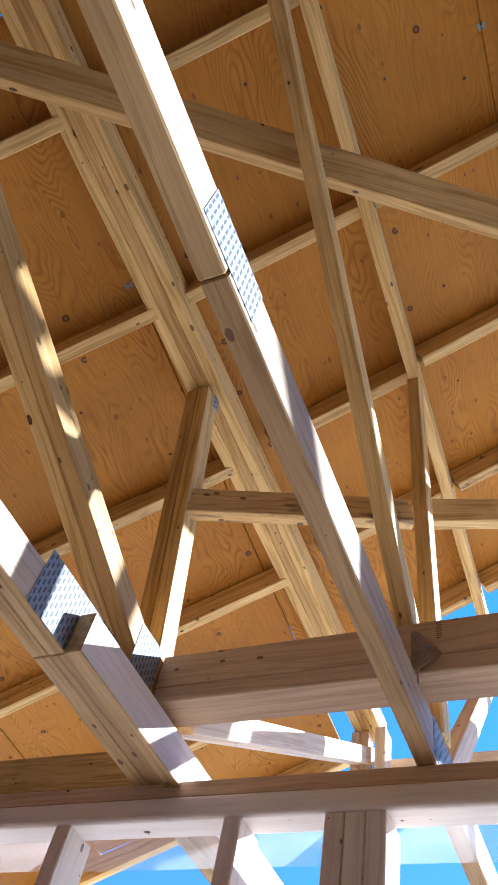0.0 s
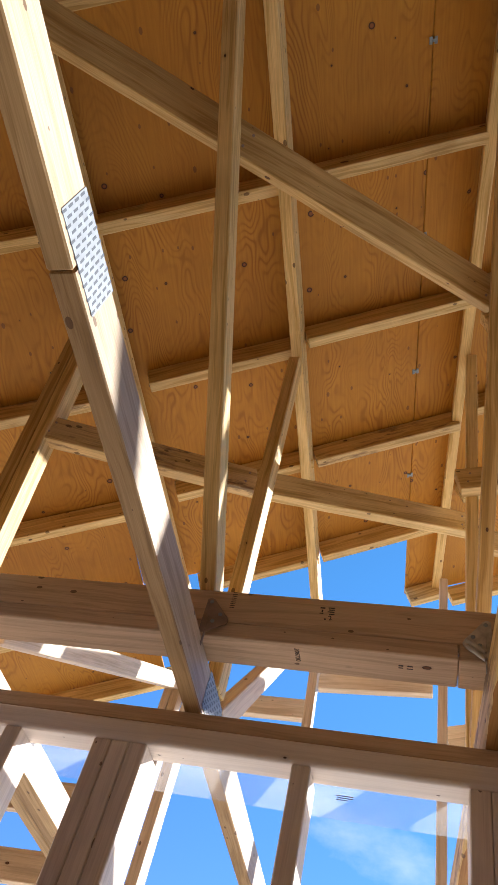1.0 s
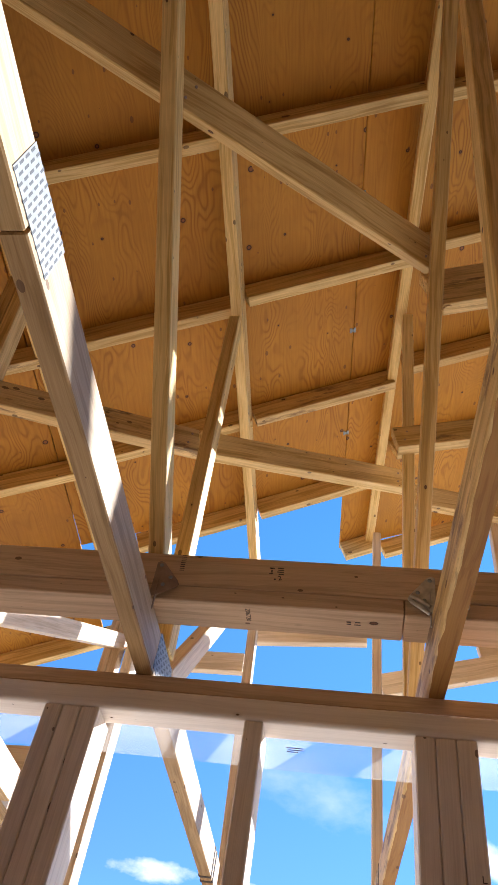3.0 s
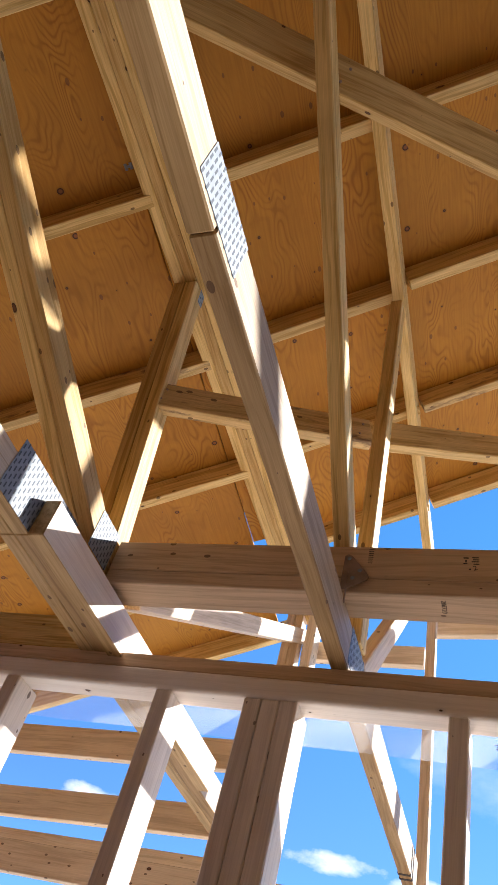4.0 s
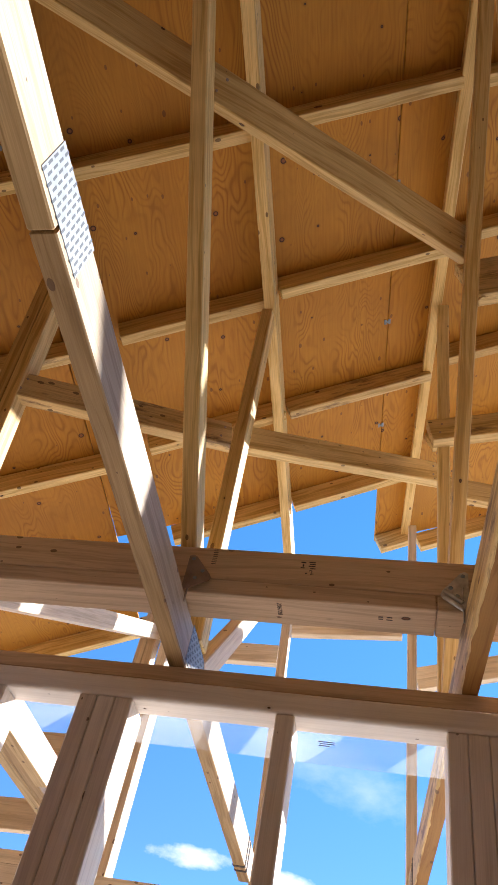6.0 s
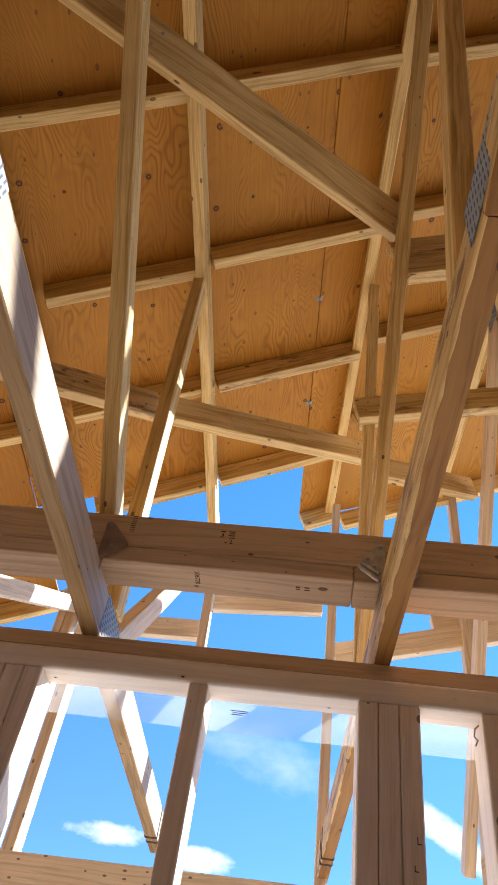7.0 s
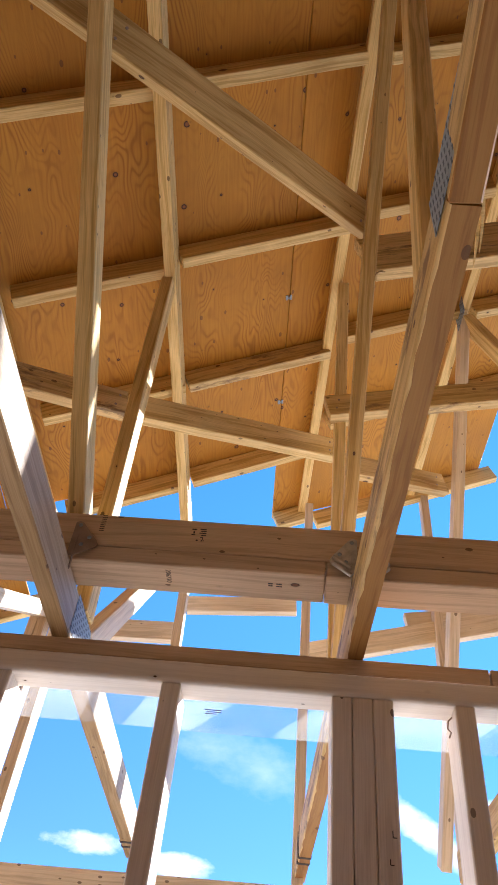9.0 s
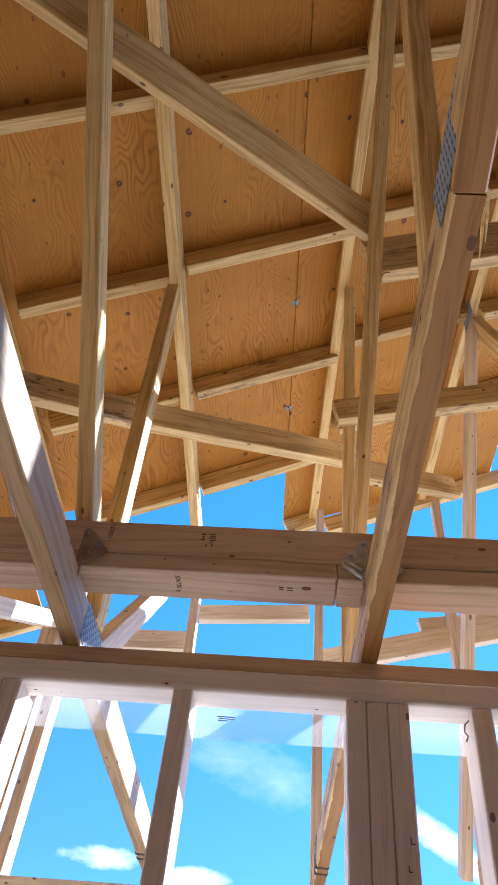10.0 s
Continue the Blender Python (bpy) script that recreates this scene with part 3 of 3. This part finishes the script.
def bars(parent, spots, m, label="smudged black grade stamp"):
    bm = bmesh.new()
    for x, y, w, h in spots:
        r = bmesh.ops.create_cube(bm, size=1.0)
        bmesh.ops.scale(bm, vec=(w, h, 0.0005), verts=r["verts"])
        bmesh.ops.translate(bm, vec=(x, y, 0), verts=r["verts"])
    return link("grade_stamp", bm, INK, parent, label, m)


under = pose(0.03, BY + 0.035, 2.5302, 180, 0, 90)
stamp_text("206720", 0.014, under, sb)
front = pose(0.085, BY - 0.0012, 2.612, 90, 0, 0)
bars(sb, [(-0.014, 0.012, 0.010, 0.003), (-0.014, 0.004, 0.003, 0.006), (-0.015, -0.002, 0.008, 0.002), (0.004, 0.013, 0.013, 0.0022), (0.005, 0.008, 0.012, 0.0022),
    (0.004, 0.003, 0.014, 0.0022), (0.006, -0.003, 0.011, 0.002), (-0.006, -0.016, 0.004, 0.003)], front)
stamp_text("2", 0.016, front @ pose(0.004, -0.013, 0, 0, 0, 15), sb)
bars(sb, [(-0.013, 0.004, 0.009, 0.0035), (-0.013, -0.003, 0.009, 0.0025), (0.004, 0.004, 0.011, 0.003), (0.004, -0.004, 0.012, 0.0025)], pose(0.245, BY + 0.04, 2.5302, 180, 0, 0))
bars(sb, [(0.0, i * 0.005, 0.010, 0.0013) for i in range(-4, 5)], pose(-0.118, BY - 0.0012, 2.625, 90, 0, 0), "faint printed lines")


# faint print on the film and pencil marks on a stud
bars(fob, [(0.0, 0.004, 0.034, 0.0016), (0.002, 0.0, 0.030, 0.0016), (-0.004, -0.004, 0.022, 0.0016)], pose(0.134, WY + D + 0.004, 2.351, 90, 0, 0), "faint grey printed lines")
bars(wall, [(0.0, 0.0, 0.0015, 0.011), (0.003, -0.0055, 0.007, 0.0015)], pose(0.461, WY - 0.0008, 2.121, 90, 0, 0), "short pencil mark")
bars(wall, [(0.0, 0.0, 0.0015, 0.009), (0.003, -0.0045, 0.006, 0.0015)], pose(0.455, WY - 0.0008, 2.079, 90, 0, 0), "short pencil mark")


# metal ties between strongback and chords
def plate_mesh(points, push, thick=0.0022):
    """A thin pressed sheet with the given outline in 3D, thickened along push."""
    bm = bmesh.new()
    f = bm.faces.new([bm.verts.new(p) for p in points])
    r = bmesh.ops.extrude_face_region(bm, geom=[f])
    bmesh.ops.translate(bm, vec=Vector(push) * thick, verts=[v for v in r["geom"] if isinstance(v, bmesh.types.BMVert)])
    bmesh.ops.recalc_face_normals(bm, faces=bm.faces[:])
    bmesh.ops.bevel(bm, geom=bm.edges[:], offset=0.0006, segments=1, affect="EDGES")
    return bm


def tie(x, side, label, mat, grow=1.0, ribbed=False):
    """Bent framing tie: a wing with rounded tip on the strongback, a fold, and a leg down the chord's face."""
    t = thing("framing_tie", (x, BY, ZC + D), label, "framing tie", "framing ties")
    at = Matrix.Translation((x + side * 0.001, BY - 0.003, ZC + D))
    outline = [(0.0, 0.098), (0.008, 0.104), (0.017, 0.101), (0.058, 0.054), (0.063, 0.044), (0.060, 0.035), (0.016, 0.002), (0.0, -0.004)]
    pts = [(side * (a * grow - 0.010), -0.012 * grow * (1 - a / 0.063), b * grow) for a, b in outline]
    wing = link("wing", plate_mesh(pts, (0, -1, 0)), mat, t, "", at)
    low = [(0, -0.002, 0.050 * grow), (0, -0.014 * grow, 0.060 * grow), (0, -0.013 * grow, 0.0), (0, -0.008, -0.034 * grow), (0, -0.002, -0.034 * grow)]
    link("leg", plate_mesh(low, (side, 0, 0)), mat, t, "", at)
    for a, b in ((0.012, 0.090), (0.040, 0.058), (0.026, 0.034)):
        nb = bmesh.new()
        bmesh.ops.create_uvsphere(nb, u_segments=10, v_segments=6, radius=0.0046)
        bmesh.ops.scale(nb, vec=(1, 1, 0.45), verts=nb.verts)
        link("nail_head", nb, STEEL, wing, "", at @ Matrix.Translation((side * (a * grow - 0.010), -0.0035 - 0.012 * grow * (1 - a / 0.063), b * grow)) @ pose(0, 0, 0, 90, 0, 0))
    for k in range(2 if ribbed else 0):
        r0 = Vector((side * 0.042, -0.006, 0.034 + 0.016 * k)) * grow
        r1 = Vector((side * 0.002, -0.015, -0.006 + 0.020 * k)) * grow
        rb = bmesh.new()
        m, length = axes(r0, r1)
        bmesh.ops.create_cone(rb, cap_ends=True, segments=10, radius1=0.0052, radius2=0.0040, depth=length)
        link("rib", rb, mat, wing, "pressed stiffening rib", at @ m @ pose(0, 0, 0, 0, 90, 0))


tie(-0.159, 1, "dull brown bent steel tie on a truss chord and the strongback", STEEL_DARK, 0.84)
tie(-0.199, -1, "dull brown bent steel tie on a truss chord and the strongback", STEEL_DARK, 0.45)
tie(XC(1.27) - 0.0195, -1, "galvanized bent tie with pressed ribs beside the rough chord", STEEL_BRIGHT, 0.84, True)
tie(XC(1.27) + 0.0195, 1, "galvanized bent tie with pressed ribs beside the rough chord", STEEL_BRIGHT, 0.70, True)


# ---- purlins ----
def purlin(x0, x1, y0, y1, mat=None, label="spruce purlin block between the truss tops under the plywood", h=D):
    n = Vector((-PITCH, 0, 1)).normalized()
    d = n * (h / 2 + 0.004)
    ob = board("purlin", Vector((x0, y0, roof(x0))) - d, Vector((x1, y1, roof(x1))) - d, T, h, mat)
    return lone(ob, label, "purlin", "roof purlins")


BARKY = "purlin block with dark bark along its edge"
for y in (-0.3, 0.27, 0.823, 1.925, 2.489, 2.97):
    purlin(-2.4, -0.82, y, y)
purlin(-2.4, -0.82, 1.41, 1.41, WOOD_WANE, BARKY)
for y in (-0.3, 0.25, 0.815, 1.375, 1.875):
    purlin(-0.735 if y < 1 else -0.69, -0.20, y + 0.01, y - 0.01)
for y in (-0.32, 0.23, 0.785, 1.325, 2.365):
    purlin(-0.178 if y < 2 else -0.199, XR(y) - 0.028, y + 0.015, y - 0.015)
purlin(-0.185, XR(1.85) - 0.028, 1.865, 1.835, WOOD_WANE, BARKY)
purlin(0.16, 0.31, 2.80, 2.79)
purlin(-0.69, -0.215, 2.405, 2.385)
for y in (-0.32, 0.22, 0.77, 1.265, 1.77, 2.21):
    purlin(XR(y) + 0.02, XS(y) - 0.021, y + 0.01, y - 0.01)
purlin(0.345, 1.25, 2.86, 2.84)
for y in (-0.32, 0.22, 0.77, 1.265, 1.77, 2.21):
    purlin(XS(y) + 0.021, 2.3, y + 0.01, y - 0.01)

# ---- sheathing ----
sheath = thing("roof_sheathing", (0, 0, 4.0), "plywood roof sheathing laid over the purlins with open gaps", "roof sheathing", "", "structure")
ANG = math.degrees(math.atan(PITCH))


def panel(x0, x1, y0, y1, lift):
    k = math.hypot(1, PITCH)
    xm, ym = (x0 + x1) / 2, (y0 + y1) / 2
    m = pose(xm - 0.0384 * (ym - 1.2), ym, roof(xm - 0.0384 * (ym - 1.2)) + 0.0075 + lift, 0, -ANG, 0) @ pose(0, 0, 0, 0, 0, 2.2)
    return link("plywood_panel", box_bm((x1 - x0) * k - 0.003, y1 - y0 - 0.003, 0.0125, 0.0025), PLY, sheath, "", m)


# columns past x 1.62 are unseen, drawn out north to shade truss A's web
for i, (x0, x1, far) in enumerate(((-3.01, -1.945, 2.98), (-1.945, -0.865, 2.98), (-0.865, 0.217, 2.41), (0.217, 1.26, 2.86), (1.26, 1.62, 2.38), (1.62, 2.33, 3.3), (2.33, 3.4, 3.4))):
    # unseen southern half, added to keep sky light out
    panel(x0, x1, -3.3, -0.02, 0.0015 * (i % 2))
    panel(x0, x1, -0.02, far, 0.0015 * (i % 2))

# thin strips added over the panel joints to stop sky showing through
for x in (-1.945, -0.865, 0.217, 1.26):
    for ym, ly, lx in ((-1.66, 3.2, x + 0.11), (1.115, 2.2, x + 0.003)):
        link("joint_strip", box_bm(0.07, ly, 0.002, 0.0), SHEATH, sheath, "thin brown strip added over a panel joint to block the sky", pose(lx, ym, roof(lx) + 0.0175, 0, -ANG, 0) @ pose(0, 0, 0, 0, 0, 2.2))

# clips that hold the panel edges
for x, y in ((0.244, 0.50), (0.223, 1.075), (0.202, 1.60), (0.183, 2.10), (-0.862, 0.74)):
    cl = thing("panel_clip", (x, y, roof(x)), "small galvanized clip on a plywood edge", "panel clip", "panel clips")
    for dx in (-0.007, 0.007):
        link("clip_leaf", box_bm(0.009, 0.020, 0.004, 0.001), STEEL, cl, "", pose(x + dx, y, roof(x + dx) - 0.002, 0, -ANG, 0))
    link("clip_web", box_bm(0.008, 0.007, 0.006, 0.001), STEEL, cl, "", pose(x, y, roof(x) - 0.003, 0, -ANG, 0))

# ---- braces ----
def brace(p0, p1, up, label, mat=None, h=D, nails=()):
    ob = lone(board("web_brace", p0, p1, T, h, mat, None, up), label, "brace", "web braces")
    m, length = axes(p0, p1, up)
    for k in nails:
        for dz in (-0.018, 0.02):
            nb = bmesh.new()
            bmesh.ops.create_cone(nb, cap_ends=True, segments=8, radius1=0.0042, radius2=0.0034, depth=0.003)
            link("nail_head", nb, STEEL_DARK, ob, "", m @ pose(length * (k - 0.5) + dz * 0.4, -T / 2 - 0.0005, dz, 90, 0, 0))
    return ob


brace((-1.362, -0.418, 3.073), (0.430, 1.081, 3.610), (0, -0.73, 0.685), "spruce diagonal brace running across the truss webs", None, D, (0.66, 0.985))
brace((-0.75, 1.185, 3.085), (-0.231, 1.487, 3.245), (0, 0, 1), "spruce brace with a dark barky end across the webs", WOOD_WANE, D, (0.03, 0.95))
brace((-0.227, 1.512, 3.272), (0.392, 1.917, 3.567), (0, 0, 1), "clean spruce brace continuing across the webs", None, D, (0.05, 0.96))
brace((0.425, 1.15, 3.539), (1.5, 1.15, 3.885), (0, 0, 1), "rough waney board with bark on its face", WOOD_BARK, 0.185, (0.02, 0.5))
brace((0.355, 1.69, 3.522), (1.05, 1.69, 3.676), (0, 0, 1), "narrow waney board with dark bark along it", WOOD_WANE, 0.10, (0.05, 0.95))

brace((0.43, 1.97, 3.553), (0.84, 2.22, 3.725), (0, 0, 1), "spruce brace with a clean sawn end under the upper roof", None, D, (0.9,))
brace((0.905, 1.775, 4.215), (1.13, 1.78, 3.72), (0, 1, 0), "short spruce brace under the upper roof", None, WD, (0.06,))

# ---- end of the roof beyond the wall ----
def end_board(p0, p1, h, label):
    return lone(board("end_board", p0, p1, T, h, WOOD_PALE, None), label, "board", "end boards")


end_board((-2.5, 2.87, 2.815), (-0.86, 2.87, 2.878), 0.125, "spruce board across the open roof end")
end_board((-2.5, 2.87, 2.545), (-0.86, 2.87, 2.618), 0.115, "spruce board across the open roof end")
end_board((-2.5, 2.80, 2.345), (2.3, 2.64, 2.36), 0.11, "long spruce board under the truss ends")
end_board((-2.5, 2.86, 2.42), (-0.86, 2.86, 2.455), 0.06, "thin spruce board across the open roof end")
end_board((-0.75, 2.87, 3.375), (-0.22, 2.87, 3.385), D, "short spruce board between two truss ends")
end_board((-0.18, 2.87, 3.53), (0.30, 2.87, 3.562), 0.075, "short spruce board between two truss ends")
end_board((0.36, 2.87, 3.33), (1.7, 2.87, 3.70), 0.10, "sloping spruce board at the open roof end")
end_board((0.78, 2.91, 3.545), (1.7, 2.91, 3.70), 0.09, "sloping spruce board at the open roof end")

# black tape round two chord ends, and a bent nail on a stud
for tr, x, y in ((truss_a, -0.183, 2.53), (truss_a, -0.183, 2.57), (truss_r, XC(2.52), 2.52), (truss_r, XC(2.57), 2.57)):
    board("tape_band", (x, y, ZC + D / 2), (x, y + 0.016, ZC + D / 2), T + 0.003, D + 0.003, INK, tr, (0, 0, 1), "black band round the chord")
nail = bpy.data.curves.new("bent_nail", "CURVE")
nail.dimensions, nail.bevel_depth, nail.bevel_resolution = "3D", 0.0016, 2
sp = nail.splines.new("POLY")
sp.points.add(4)
for p, c in zip(sp.points, ((0.586, 1.432, 2.348), (0.577, 1.428, 2.338), (0.574, 1.426, 2.322), (0.580, 1.427, 2.316), (0.576, 1.428, 2.306))):
    p.co = (*c, 1)
nail.materials.append(STEEL_DARK)
lone(new("bent_nail", nail), "thin bent dark nail sticking out of a stud", "nail")


# splinters torn from the rough chord
def splinter(p0, p1, w, bend):
    bm = bmesh.new()
    p0, p1 = Vector(p0), Vector(p1)
    ring = []
    for i in range(6):
        k = i / 5
        c = p0.lerp(p1, k) + Vector(bend) * math.sin(k * math.pi)
        r = w * (1 - k) ** 0.7 + 0.0004
        ring.append([bm.verts.new(c + Vector(d) * r) for d in ((1, 0, 0), (-0.5, 0.8, 0.3), (-0.5, -0.8, -0.3))])
    for a, b in zip(ring, ring[1:]):
        for q in range(3):
            bm.faces.new((a[q], a[(q + 1) % 3], b[(q + 1) % 3], b[q]))
    bmesh.ops.recalc_face_normals(bm, faces=bm.faces[:])
    return link("splinter", bm, WOOD, truss_r, "pale torn splinter")


for i in range(2):
    y = 0.47 + 0.02 * i
    splinter((XC(y) + 0.018, y, 2.446), (XC(y) + 0.026 - 0.003 * i, y + 0.06, 2.439 - 0.003 * i), 0.003, (0.001, 0, 0))
splinter((0.47, 1.13, 3.44), (0.44, 1.11, 3.38), 0.006, (0, 0, 0.01))
